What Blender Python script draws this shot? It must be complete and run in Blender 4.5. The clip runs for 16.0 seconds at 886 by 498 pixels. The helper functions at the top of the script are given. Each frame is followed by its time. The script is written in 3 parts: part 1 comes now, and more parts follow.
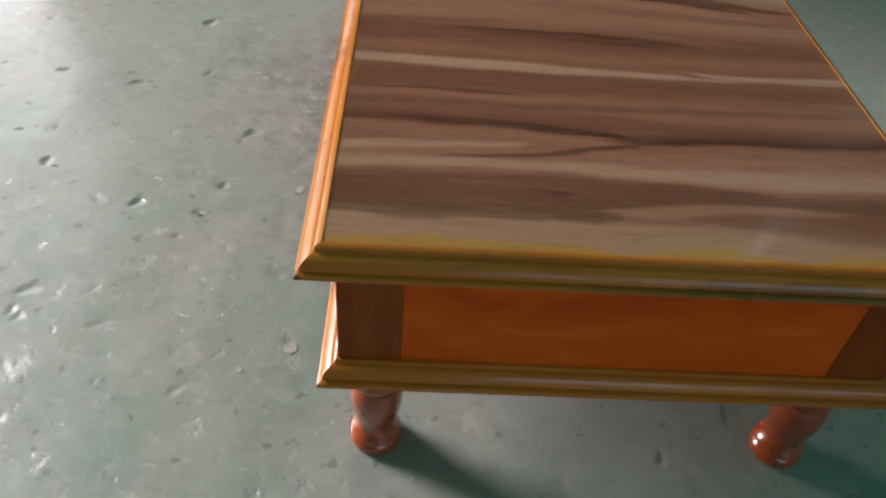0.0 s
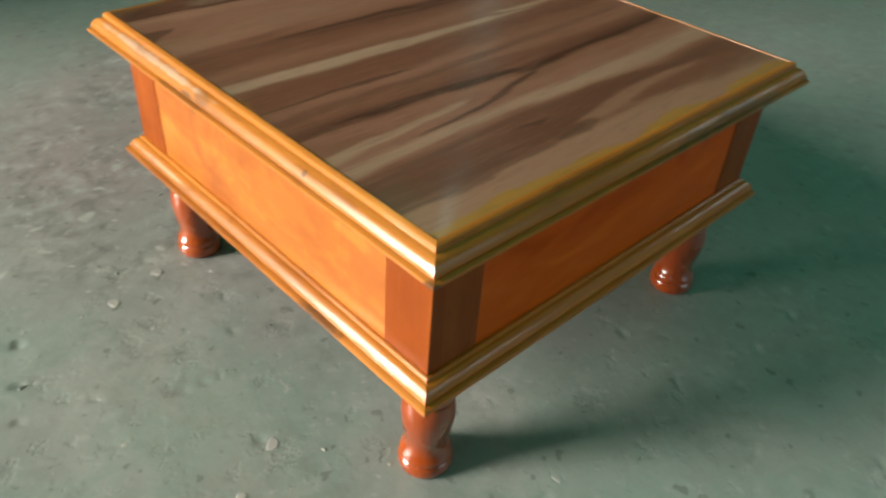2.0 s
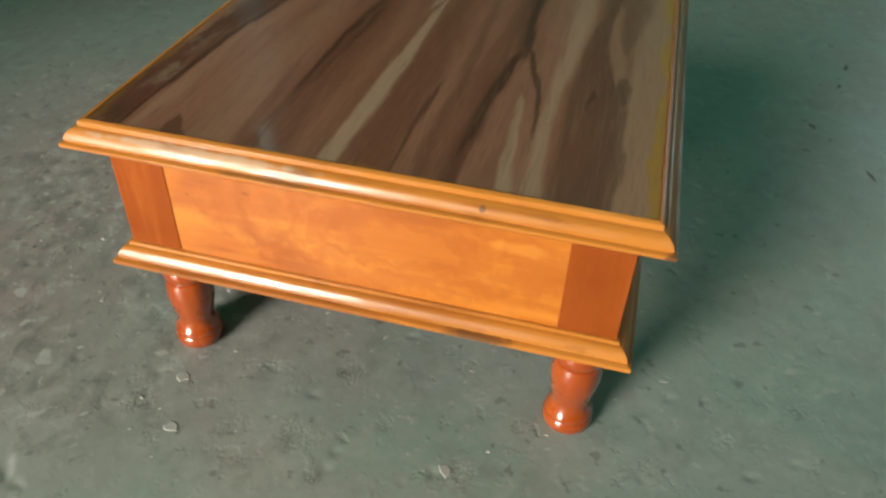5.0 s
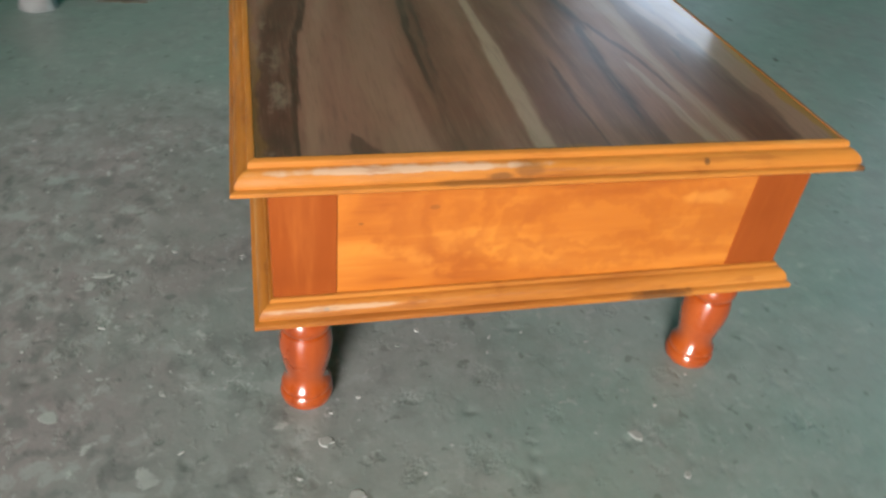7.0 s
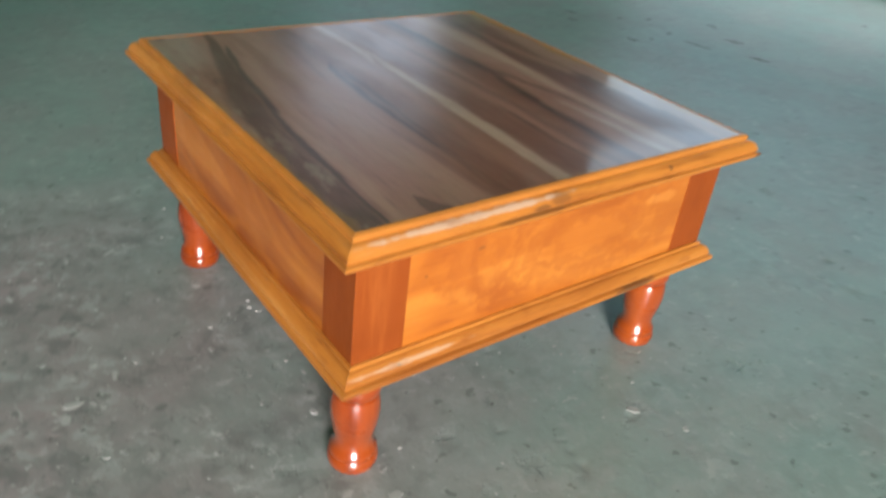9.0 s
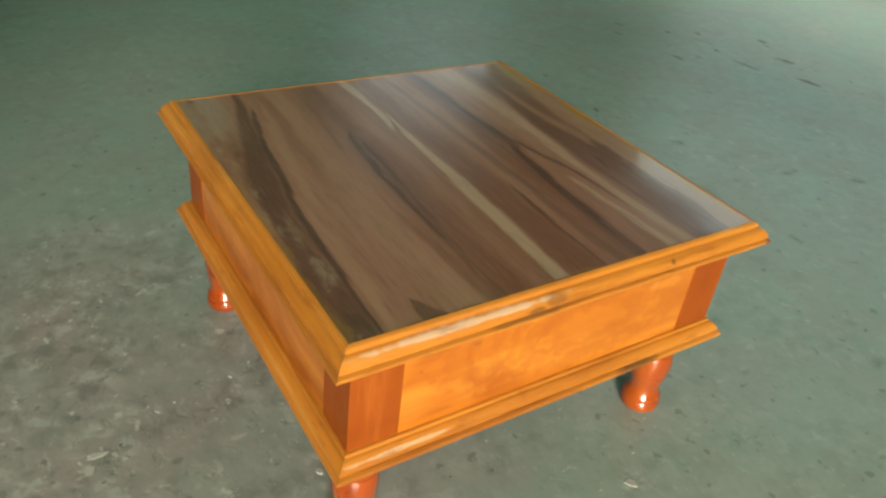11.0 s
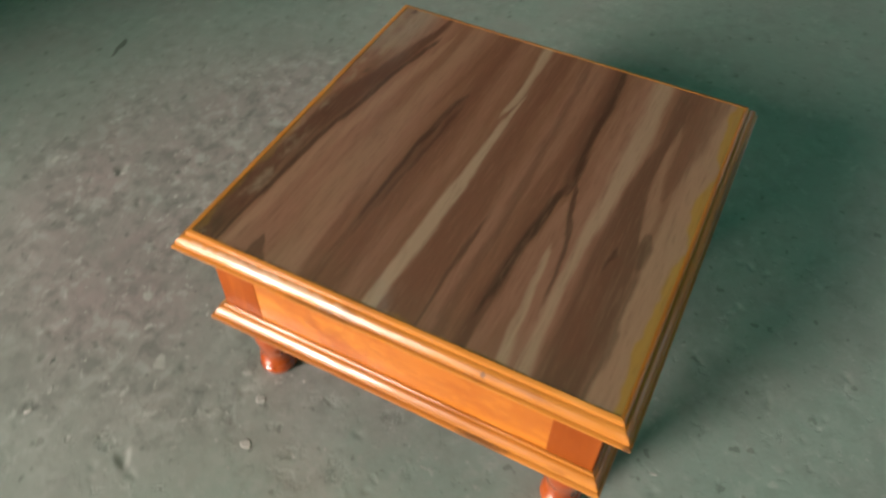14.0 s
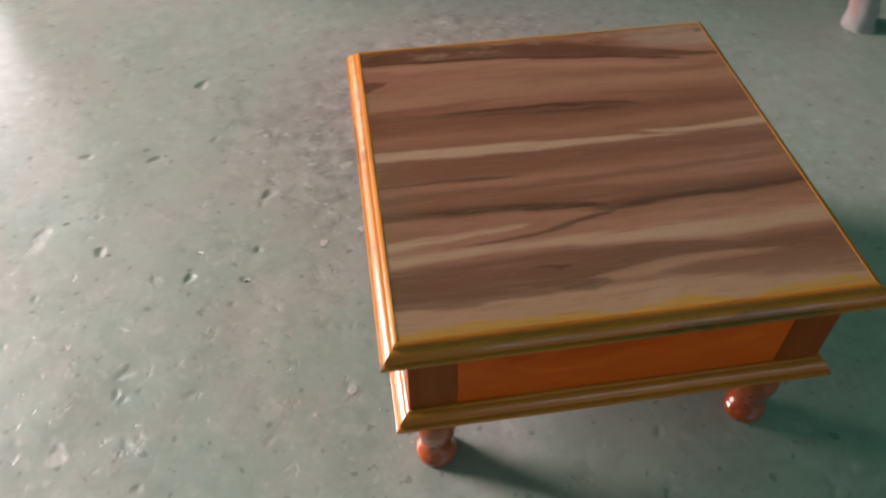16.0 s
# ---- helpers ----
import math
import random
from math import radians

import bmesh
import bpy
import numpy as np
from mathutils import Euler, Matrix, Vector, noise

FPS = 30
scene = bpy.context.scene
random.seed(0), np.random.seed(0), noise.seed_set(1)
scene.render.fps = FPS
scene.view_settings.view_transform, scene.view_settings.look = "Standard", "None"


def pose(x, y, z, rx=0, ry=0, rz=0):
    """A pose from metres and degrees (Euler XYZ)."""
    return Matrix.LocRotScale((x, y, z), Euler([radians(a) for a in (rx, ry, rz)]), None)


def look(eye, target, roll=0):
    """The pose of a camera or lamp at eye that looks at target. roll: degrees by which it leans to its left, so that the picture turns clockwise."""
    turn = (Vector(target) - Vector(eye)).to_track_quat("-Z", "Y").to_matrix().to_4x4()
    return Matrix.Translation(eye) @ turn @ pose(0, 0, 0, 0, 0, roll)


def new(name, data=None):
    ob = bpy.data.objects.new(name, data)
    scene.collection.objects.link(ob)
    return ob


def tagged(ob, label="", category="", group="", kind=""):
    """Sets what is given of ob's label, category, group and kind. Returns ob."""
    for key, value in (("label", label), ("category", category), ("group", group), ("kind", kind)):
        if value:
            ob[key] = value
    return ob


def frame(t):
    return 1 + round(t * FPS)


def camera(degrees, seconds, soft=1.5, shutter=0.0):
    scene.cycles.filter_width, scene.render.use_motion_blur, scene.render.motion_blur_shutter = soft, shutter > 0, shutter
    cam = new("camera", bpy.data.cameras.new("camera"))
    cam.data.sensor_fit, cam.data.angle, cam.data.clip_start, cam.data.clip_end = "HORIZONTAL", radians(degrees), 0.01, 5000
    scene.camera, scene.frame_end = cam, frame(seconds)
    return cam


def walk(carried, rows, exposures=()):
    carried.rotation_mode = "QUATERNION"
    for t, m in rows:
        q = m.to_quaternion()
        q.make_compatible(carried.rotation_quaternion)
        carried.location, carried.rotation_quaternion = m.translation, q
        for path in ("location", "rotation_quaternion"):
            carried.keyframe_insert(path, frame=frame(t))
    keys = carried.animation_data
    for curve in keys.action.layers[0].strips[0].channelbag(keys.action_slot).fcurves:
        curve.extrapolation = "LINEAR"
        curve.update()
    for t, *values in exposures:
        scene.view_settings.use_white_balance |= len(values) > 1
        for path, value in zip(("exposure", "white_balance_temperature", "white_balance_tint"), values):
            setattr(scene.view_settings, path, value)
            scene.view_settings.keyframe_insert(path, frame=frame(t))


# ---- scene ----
cam = camera(60.1, 16.0, soft=2.4, shutter=0.5)
PATH = [
    (0, (-0.215, -0.749, 0.775), (-0.115, 0.711, -0.589), 5.4),
    (0.5, (-0.323, -0.749, 0.757), (0.087, 0.689, -0.571), 9.2),
    (1, (-0.463, -0.741, 0.759), (0.29, 0.633, -0.484), 7.7),
    (1.5, (-0.558, -0.668, 0.739), (0.374, 0.594, -0.501), 3.9),
    (2, (-0.613, -0.613, 0.689), (0.525, 0.5, -0.522), 4.4),
    (2.5, (-0.686, -0.569, 0.678), (0.656, 0.351, -0.485), 4.7),
    (3, (-0.778, -0.54, 0.708), (0.625, 0.303, -0.442), 3.9),
    (3.5, (-0.8, -0.464, 0.724), (0.62, 0.322, -0.444), 3.8),
    (3.7, (-0.791, -0.417, 0.715), (0.649, 0.31, -0.467), 3.8),
    (5.8, (-0.874, -0.086, 0.758), (0.679, 0.082, -0.491), 4.3),
    (6, (-0.861, -0.033, 0.738), (0.714, 0.092, -0.489), 5.2),
    (6.5, (-0.838, 0.123, 0.711), (0.717, 0.065, -0.545), 5.0),
    (7, (-0.845, 0.278, 0.681), (0.68, -0.169, -0.533), 6.5),
    (7.5, (-0.852, 0.408, 0.689), (0.608, -0.213, -0.529), 4.3),
    (8, (-0.786, 0.457, 0.658), (0.642, -0.276, -0.535), 6.3),
    (8.5, (-0.766, 0.503, 0.641), (0.635, -0.362, -0.494), 7.9),
    (9, (-0.774, 0.588, 0.687), (0.541, -0.498, -0.357), 7.2),
    (9.2, (-0.773, 0.625, 0.708), (0.527, -0.526, -0.285), 6.9),
    (11.3, (-0.758, 0.474, 0.848), (0.613, -0.375, -0.335), 7.4),
    (11.5, (-0.761, 0.42, 0.876), (0.641, -0.307, -0.352), 7.8),
    (12, (-0.754, 0.325, 0.945), (0.712, -0.175, -0.32), 7.2),
    (12.5, (-0.787, 0.197, 0.974), (0.73, -0.022, -0.31), 6.0),
    (13, (-0.769, 0.033, 1.01), (0.701, 0.035, -0.346), 5.7),
    (13.5, (-0.714, -0.174, 1.049), (0.62, 0.205, -0.392), 1.3),
    (14, (-0.712, -0.283, 1.07), (0.44, 0.287, -0.462), 1.0),
    (14.5, (-0.679, -0.452, 1.074), (0.343, 0.342, -0.45), 0.7),
    (15, (-0.562, -0.538, 1.099), (0.258, 0.443, -0.439), 2.0),
    (15.5, (-0.442, -0.671, 1.039), (0.072, 0.532, -0.474), 3.3),
    (16, (-0.301, -0.78, 1.041), (-0.114, 0.549, -0.442), -0.6),
]
EXPOSURES = [
    (0, 0.22, 5950, 11),
    (1.5, 0.27, 6050, 1),
    (3.2, 0.02, 6000, -20),
    (6, -0.2, 6100, -4),
    (7, -0.12, 5500, -6),
    (9.2, -0.03, 5500, -4),
    (11.4, -0.02, 6700, -17),
    (12.3, -0.12, 6250, -13),
    (13.2, -0.14, 6250, -5),
    (14.5, 0.08, 6250, 4),
    (16, 0.26, 6300, 15),
]
walk(cam, [(t, look(eye, target, roll)) for t, eye, target, roll in PATH], EXPOSURES)

# ---- world and light ----
world = bpy.data.worlds.new("world")
scene.world = world
world.use_nodes = True
wn = world.node_tree
sky = wn.nodes.new("ShaderNodeTexSky")
sky.sky_type = "NISHITA"
sky.sun_disc = False
sky.sun_elevation, sky.sun_rotation = radians(61), radians(180)
wn.links.new(sky.outputs[0], wn.nodes["Background"].inputs[0])
wn.nodes["Background"].inputs[1].default_value = 0.05


def area(name, place, target, w, h, watts, colour):
    data = bpy.data.lights.new(name, "AREA")
    data.shape, data.size, data.size_y, data.energy, data.color = "RECTANGLE", w, h, watts, colour
    ob = new(name, data)
    ob.matrix_world = look(place, target)
    return ob


# veiled sun from the south through the doorway and the roof sheet; daylight through the wide west doorway, the long high window beside it, the north and east windows and the south doorway
area("daylight_west", (-4.92, 2.5, 2.1), (0.0, 2.5, 2.1), 1.9, 3.8, 1150, (1.0, 0.83, 0.77))
area("daylight_west_window", (-4.92, -1.0, 2.97), (0.0, -1.0, 2.97), 4.4, 0.42, 12, (1.0, 0.93, 0.9))
area("daylight_north", (-2.5, 4.52, 1.9), (-2.5, 0.0, 1.9), 1.6, 2.2, 130, (1.0, 0.88, 0.86))
area("daylight_east", (3.92, -2.4, 1.75), (0.0, -2.4, 1.75), 1.1, 1.0, 8, (0.92, 0.9, 1.0))
area("daylight_south", (1.4, -3.42, 1.6), (1.4, 0.0, 1.6), 2.3, 1.6, 15, (0.86, 0.93, 1.0))
sun = new("sun", bpy.data.lights.new("sun", "SUN"))
sun.data.energy, sun.data.angle, sun.data.color = 5.0, radians(24), (1.0, 0.95, 0.92)
sun.matrix_world = look((0, -10 * math.cos(radians(61)), 10 * math.sin(radians(61))), (0, 0, 0))

# ---- materials ----


class Nodes:
    """Short hand for a node material."""

    def __init__(self, name):
        self.mat = bpy.data.materials.new(name)
        self.mat.use_nodes = True
        self.tree = self.mat.node_tree
        self.bsdf = self.tree.nodes["Principled BSDF"]

    def put(self, socket, value):
        if isinstance(value, bpy.types.NodeSocket):
            self.tree.links.new(value, socket)
        elif value is not None:
            socket.default_value = value

    def node(self, kind, ins=(), **attrs):
        n = self.tree.nodes.new(kind)
        for k, v in attrs.items():
            setattr(n, k, v)
        for k, v in dict(ins).items():
            self.put(n.inputs[k], v)
        return n

    def coords(self, scale=(1, 1, 1), shift=(0, 0, 0), source="Object", spread=0.0):
        co = self.node("ShaderNodeTexCoord").outputs[source]
        if spread:
            rnd = self.node("ShaderNodeObjectInfo").outputs["Random"]
            far = self.math("MULTIPLY", rnd, spread)
            co = self.node("ShaderNodeVectorMath", {0: co, 1: self.node("ShaderNodeCombineXYZ", {0: far, 1: far, 2: far}).outputs[0]}, operation="ADD").outputs[0]
        return self.node("ShaderNodeMapping", {"Vector": co, "Scale": scale, "Location": shift}).outputs[0]

    def noise(self, vec, scale, detail=4.0, rough=0.55, warp=0.0):
        return self.node("ShaderNodeTexNoise", {"Vector": vec, "Scale": scale, "Detail": detail, "Roughness": rough, "Distortion": warp}).outputs[0]

    def math(self, op, a, b=0.0, clamp=False):
        return self.node("ShaderNodeMath", {0: a, 1: b}, operation=op, use_clamp=clamp).outputs[0]

    def ramp(self, fac, stops, interp="LINEAR"):
        n = self.node("ShaderNodeValToRGB", {"Fac": fac})
        r = n.color_ramp
        r.interpolation = interp
        while len(r.elements) < len(stops):
            r.elements.new(0.5)
        for e, (p, c) in zip(r.elements, stops):
            e.position = p
            e.color = (*c, 1) if isinstance(c, tuple) else (c, c, c, 1)
        return n.outputs[0]

    def range(self, v, a, b, c=0.0, d=1.0):
        return self.node("ShaderNodeMapRange", {0: v, 1: a, 2: b, 3: c, 4: d}, interpolation_type="SMOOTHSTEP").outputs[0]

    def range_linear(self, v, a, b):
        return self.node("ShaderNodeMapRange", {0: v, 1: a, 2: b}).outputs[0]

    def mix(self, fac, a, b, blend="MIX"):
        n = self.node("ShaderNodeMix", data_type="RGBA", blend_type=blend)
        for k, v in ((0, fac), (6, a), (7, b)):
            if isinstance(v, tuple):
                v = (*v, 1)
            self.put(n.inputs[k], v)
        return n.outputs[2]

    def finish(self, colour, rough, bump=None, strength=0.2, depth=0.002, **more):
        b = self.bsdf
        if isinstance(colour, tuple):
            colour = (*colour, 1)
        self.put(b.inputs["Base Color"], colour)
        self.put(b.inputs["Roughness"], rough)
        for k, v in more.items():
            self.put(b.inputs[k.replace("_", " ")], v)
        if bump is not None:
            n = self.node("ShaderNodeBump", {"Strength": strength, "Distance": depth, "Height": bump}).outputs[0]
            self.put(b.inputs["Normal"], n)
        return self.mat


def wood(name, dark, mid, light, grain=1.0, coat=0.6, rough=0.35, coat_rough=0.12, figure=0.0, marks=(), spec=0.25, upright=False, streak=False):
    """Varnished timber whose grain runs along the part's own x axis, or up it. Marks are ellipses in the part's x and z:
    place, half length, half height, strength, colour, and whether it is a ring."""
    k = Nodes(name)
    a, b = (16, 1.6) if upright else (1.6, 16)
    v = k.coords((a * grain, 16 * grain, b * grain), spread=37.0)
    fine = k.coords((10 * a * grain, 160 * grain, 10 * b * grain), spread=21.0)
    big = k.noise(v, 1.0, 5, 0.6, 0.7)
    lines = k.noise(fine, 1.0, 3, 0.6)
    if figure:
        rings = k.noise(k.coords((3.2, 7.5, 7.5), spread=11.0), 1.0, 1.0, 0.5, 1.4)
        rings = k.math("SINE", k.math("MULTIPLY", rings, 34.0))
        big = k.math("ADD", big, k.math("MULTIPLY", rings, figure))
    tone = k.math("ADD", k.math("MULTIPLY", big, 0.84), k.math("MULTIPLY", lines, 0.16))
    col = k.ramp(tone, [(0.3, dark), (0.5, mid), (0.7, light)], "EASE")
    blot = k.noise(k.coords((4, 7, 7), spread=5.0), 1.0, 3)
    col = k.mix(k.range(blot, 0.52, 0.75, 0.0, 0.4), col, dark)
    if marks:
        sep = k.node("ShaderNodeSeparateXYZ", {0: k.node("ShaderNodeTexCoord").outputs["Object"]})
        wob = k.math("SUBTRACT", k.noise(k.coords((40, 40, 40)), 1.0, 3), 0.5)
        for x, z, a, b, much, tint, ring in marks:
            dx = k.math("MULTIPLY", k.math("SUBTRACT", sep.outputs[0], x), 1 / a)
            dz = k.math("MULTIPLY", k.math("SUBTRACT", sep.outputs[2], z), 1 / b)
            d = k.math("SQRT", k.math("ADD", k.math("MULTIPLY", dx, dx), k.math("MULTIPLY", dz, dz)))
            d = k.math("ADD", d, k.math("MULTIPLY", wob, 1.7))
            mask = k.range(k.math("ABSOLUTE", k.math("SUBTRACT", d, 1.0)), 0.34, 0.04) if ring else k.range(d, 1.15, 0.55)
            col = k.mix(k.math("MULTIPLY", mask, much), col, tint)
    r = k.range(k.noise(k.coords((20, 20, 20)), 1.0, 3), 0.3, 0.7, rough - 0.06, rough + 0.08)
    wave = k.noise(k.coords((60, 160, 160), spread=3.0), 1.0, 4, 0.6)
    tone = k.math("ADD", k.math("MULTIPLY", tone, 0.5), wave)
    if streak:
        # brushed varnish: gloss in runs along the strip, scraped through here and there
        brush = k.noise(k.coords((7, 150, 150), spread=9.0), 1.0, 4, 0.6)
        worn = k.noise(k.coords((16, 60, 60), spread=13.0), 1.0, 4, 0.65)
        coat = k.math("MULTIPLY", k.range(worn, 0.36, 0.56, 0.25 * coat, coat), k.range(brush, 0.36, 0.6, 0.45, 1.0))
        coat_rough = k.range(brush, 0.35, 0.65, coat_rough * 1.7, coat_rough * 0.6)
        col = k.mix(k.range(worn, 0.58, 0.72, 0.0, 0.45), col, dark)
        tone = k.math("ADD", tone, k.math("MULTIPLY", brush, 0.6))
    return k.finish(col, r, tone, 0.2, 0.0010, Coat_Weight=coat, Coat_Roughness=coat_rough, Coat_IOR=1.6, Specular_IOR_Level=spec)


PANEL = ((0.25, 0.058, 0.006), (0.385, 0.114, 0.011), (0.48, 0.166, 0.020))
MOULD = ((0.20, 0.058, 0.010), (0.385, 0.138, 0.020), (0.49, 0.215, 0.048))
brown, black = (0.26, 0.06, 0.006), (0.06, 0.028, 0.014)
# south panel: the light it lacks is put in as redder, brighter colour
shade_side_panel_wood = wood("red_orange_shade_side_panel_wood", (0.43, 0.060, 0.004), (0.58, 0.096, 0.007), (0.66, 0.135, 0.012), 0.8, 0.03, figure=0.06, spec=0.05)
panel_wood = wood("orange_varnished_panel_wood", *PANEL, 0.8, 0.5, coat_rough=0.24, figure=0.08)
figured_panel_wood = wood("orange_figured_panel_wood", *PANEL, 0.8, 0.5, coat_rough=0.24, figure=0.09, marks=[(-0.100, 0.262, 0.032, 0.050, 0.3, brown, True), (-0.085, 0.255, 0.075, 0.046, 0.24, brown, True), (0.035, 0.250, 0.085, 0.028, 0.34, brown, True), (0.03, 0.252, 0.16, 0.052, 0.3, brown, True), (-0.123, 0.277, 0.005, 0.003, 0.35, black, False), (-0.192, 0.262, 0.003, 0.002, 0.4, black, False), (0.167, 0.272, 0.03, 0.01, 0.22, (0.76, 0.34, 0.06), False)])
post_wood = wood("red_brown_post_wood", (0.13, 0.024, 0.004), (0.22, 0.049, 0.008), (0.29, 0.078, 0.014), 1.0, 0.1, spec=0.05, upright=True)
moulding_wood = wood("yellow_brown_moulding_wood", *MOULD, 1.0, 0.75, 0.34, 0.17, streak=True)
# knots and dark marks, plus a long pale glint painted along the nose
knotted_glint_wood = wood("knotted_glint_moulding_wood", *MOULD, 1.0, 0.75, 0.34, 0.17, streak=True, marks=[(0.301, 0.319, 0.007, 0.004, 0.8, black, False), (-0.046, 0.330, 0.014, 0.006, 0.45, black, False), (-0.073, 0.326, 0.012, 0.0035, 0.6, black, False), (-0.085, 0.322, 0.055, 0.003, 0.45, black, False), (-0.165, 0.3335, 0.115, 0.0024, 0.4, (0.52, 0.46, 0.38), False), (0.13, 0.331, 0.003, 0.003, 0.7, black, False)])
# dark stains, and a pale window glint painted near the north end
stained_glint_wood = wood("stained_glint_moulding_wood", *MOULD, 1.0, 0.75, 0.34, 0.17, streak=True, marks=[(0.135, 0.160, 0.038, 0.0055, 0.75, black, False), (-0.225, 0.171, 0.003, 0.002, 0.7, black, False), (-0.21, 0.1715, 0.075, 0.0022, 0.32, (0.52, 0.46, 0.34), False)])
# south strips: dark streaks, and a brighter, redder base in place of missing light
brightened_edge_wood = wood("dark_streaked_brightened_moulding_wood", (0.24, 0.060, 0.006), (0.43, 0.130, 0.012), (0.54, 0.185, 0.022), 1.0, 0.45, 0.36, 0.14, streak=True, marks=[(-0.303, 0.319, 0.007, 0.004, 0.8, black, False), (0.13, 0.324, 0.11, 0.009, 0.6, (0.10, 0.05, 0.012), False), (0.02, 0.321, 0.09, 0.004, 0.45, (0.12, 0.06, 0.012), False)])
leg_wood = wood("red_lacquered_leg_wood", (0.17, 0.025, 0.003), (0.27, 0.045, 0.005), (0.34, 0.066, 0.008), 1.2, 1.0, 0.3, 0.03, upright=True)
raw_wood = wood("plain_board_wood", (0.22, 0.10, 0.04), (0.32, 0.17, 0.08), (0.4, 0.24, 0.12), 1.0, 0.0, 0.6)


def top_wood():
    """Brown board of dark and pale streaks that run along x, each swaying and tapering from end to end."""
    k = Nodes("streaked_walnut_top_wood")
    sep = k.node("ShaderNodeSeparateXYZ", {0: k.node("ShaderNodeTexCoord").outputs["Object"]})
    sway = k.noise(k.coords((7.0, 14.0, 1)), 1.0, 2, 0.5)
    curl = k.noise(k.coords((14.0, 34.0, 1), (3, 5, 0)), 1.0, 2, 0.5)
    fine = k.noise(k.coords((13.0, 170.0, 1)), 1.0, 4, 0.65)
    thread = k.noise(k.coords((4.0, 55.0, 1), (4, 1, 0)), 1.0, 4, 0.6, 0.3)
    x = sep.outputs[0]
    y = k.math("ADD", sep.outputs[1], k.math("MULTIPLY", k.math("SUBTRACT", sway, 0.5), 0.010))
    y = k.math("ADD", y, k.math("MULTIPLY", k.math("SUBTRACT", curl, 0.5), 0.009))
    y = k.math("ADD", y, k.math("MULTIPLY", k.math("SUBTRACT", fine, 0.5), 0.010))
    y = k.math("ADD", y, k.math("MULTIPLY", k.math("SUBTRACT", thread, 0.5), 0.010))
    along = k.range_linear(x, -0.3, 0.3)
    K, D, R, M = (0.050, 0.017, 0.010), (0.088, 0.031, 0.019), (0.138, 0.051, 0.030), (0.177, 0.073, 0.042)
    T, B, P = (0.222, 0.097, 0.062), (0.272, 0.140, 0.089), (0.338, 0.216, 0.145)

    def board(stops):
        return k.ramp(k.range_linear(y, -0.29, 0.29), [((p + 0.29) / 0.58, c) for p, c in stops])

    col = board([(-0.29, B), (-0.25, B), (-0.23, M), (-0.19, M), (-0.17, T), (-0.14, T), (-0.115, M), (-0.09, R), (-0.065, M), (-0.045, T), (-0.03, M), (0.0, R), (0.03, M), (0.06, M), (0.085, R), (0.11, M), (0.135, T), (0.165, M), (0.19, T), (0.235, T), (0.25, M), (0.29, M)])

    def band(col, tone, much, rows, soft=0.6):
        """A streak through rows of (x, y, half width); it fades where the half width runs out to nothing."""
        rows = sorted(rows)
        line = k.ramp(along, [((p + 0.3) / 0.6, q + 0.5) for p, q, w in rows], "B_SPLINE" if len(rows) > 4 else "EASE")
        wide = k.ramp(along, [((p + 0.3) / 0.6, w) for p, q, w in rows])
        off = k.math("ABSOLUTE", k.math("SUBTRACT", k.math("ADD", y, 0.5), line))
        edge = k.math("DIVIDE", off, k.math("MAXIMUM", wide, 0.0004))
        mask = k.math("MULTIPLY", k.range(edge, 1.0 + soft, 1.0 - soft), k.range(wide, 0.0005, 0.003))
        return k.mix(k.math("MULTIPLY", mask, much), col, tone)

    # broad tones
    col = band(col, B, 0.55, [(-0.29, 0.150, 0.020), (-0.1, 0.165, 0.022), (0.05, 0.155, 0.014), (0.25, 0.145, 0.012)])
    col = band(col, R, 0.6, [(-0.29, 0.118, 0.010), (-0.15, 0.128, 0.004), (0.0, 0.135, 0.0), (0.2, 0.105, 0.006), (0.29, 0.1, 0.012)])
    col = band(col, T, 0.5, [(-0.29, 0.062, 0.010), (0.0, 0.050, 0.008), (0.29, 0.060, 0.014)])
    col = band(col, T, 0.7, [(-0.1, -0.065, 0.0), (0.08, -0.070, 0.007), (0.29, -0.062, 0.012)])
    col = band(col, R, 0.7, [(-0.29, -0.018, 0.012), (-0.1, -0.022, 0.014), (0.1, -0.012, 0.006), (0.29, -0.006, 0.012)])
    # north band and the wedge at its west end
    col = band(col, D, 0.95, [(-0.29, 0.268, 0.017), (-0.184, 0.264, 0.016), (-0.07, 0.260, 0.018), (0.03, 0.250, 0.018), (0.10, 0.236, 0.015), (0.20, 0.212, 0.011), (0.29, 0.198, 0.005)], 0.4)
    col = band(col, B, 0.6, [(-0.29, 0.236, 0.007), (-0.1, 0.224, 0.009), (0.03, 0.206, 0.008), (0.19, 0.178, 0.006), (0.27, 0.17, 0.0)])
    col = band(col, T, 0.55, [(-0.2, 0.283, 0.0), (-0.08, 0.280, 0.005), (0.0, 0.283, 0.006), (0.1, 0.272, 0.008), (0.2, 0.262, 0.02)])
    col = band(col, K, 0.9, [(-0.29, 0.248, 0.003), (-0.184, 0.246, 0.003), (-0.1, 0.240, 0.0035), (-0.03, 0.236, 0.004), (0.1, 0.216, 0.005), (0.19, 0.198, 0.004), (0.25, 0.188, 0.0)])
    col = band(col, D, 0.85, [(-0.29, 0.186, 0.016), (-0.262, 0.195, 0.008), (-0.242, 0.199, 0.0), (-0.2, 0.2, 0.0)], 0.3)
    # double dark streak
    col = band(col, D, 0.55, [(-0.29, 0.106, 0.007), (-0.2, 0.107, 0.005), (-0.1, 0.102, 0.009), (0.0, 0.100, 0.011), (0.09, 0.094, 0.007), (0.135, 0.09, 0.0)])
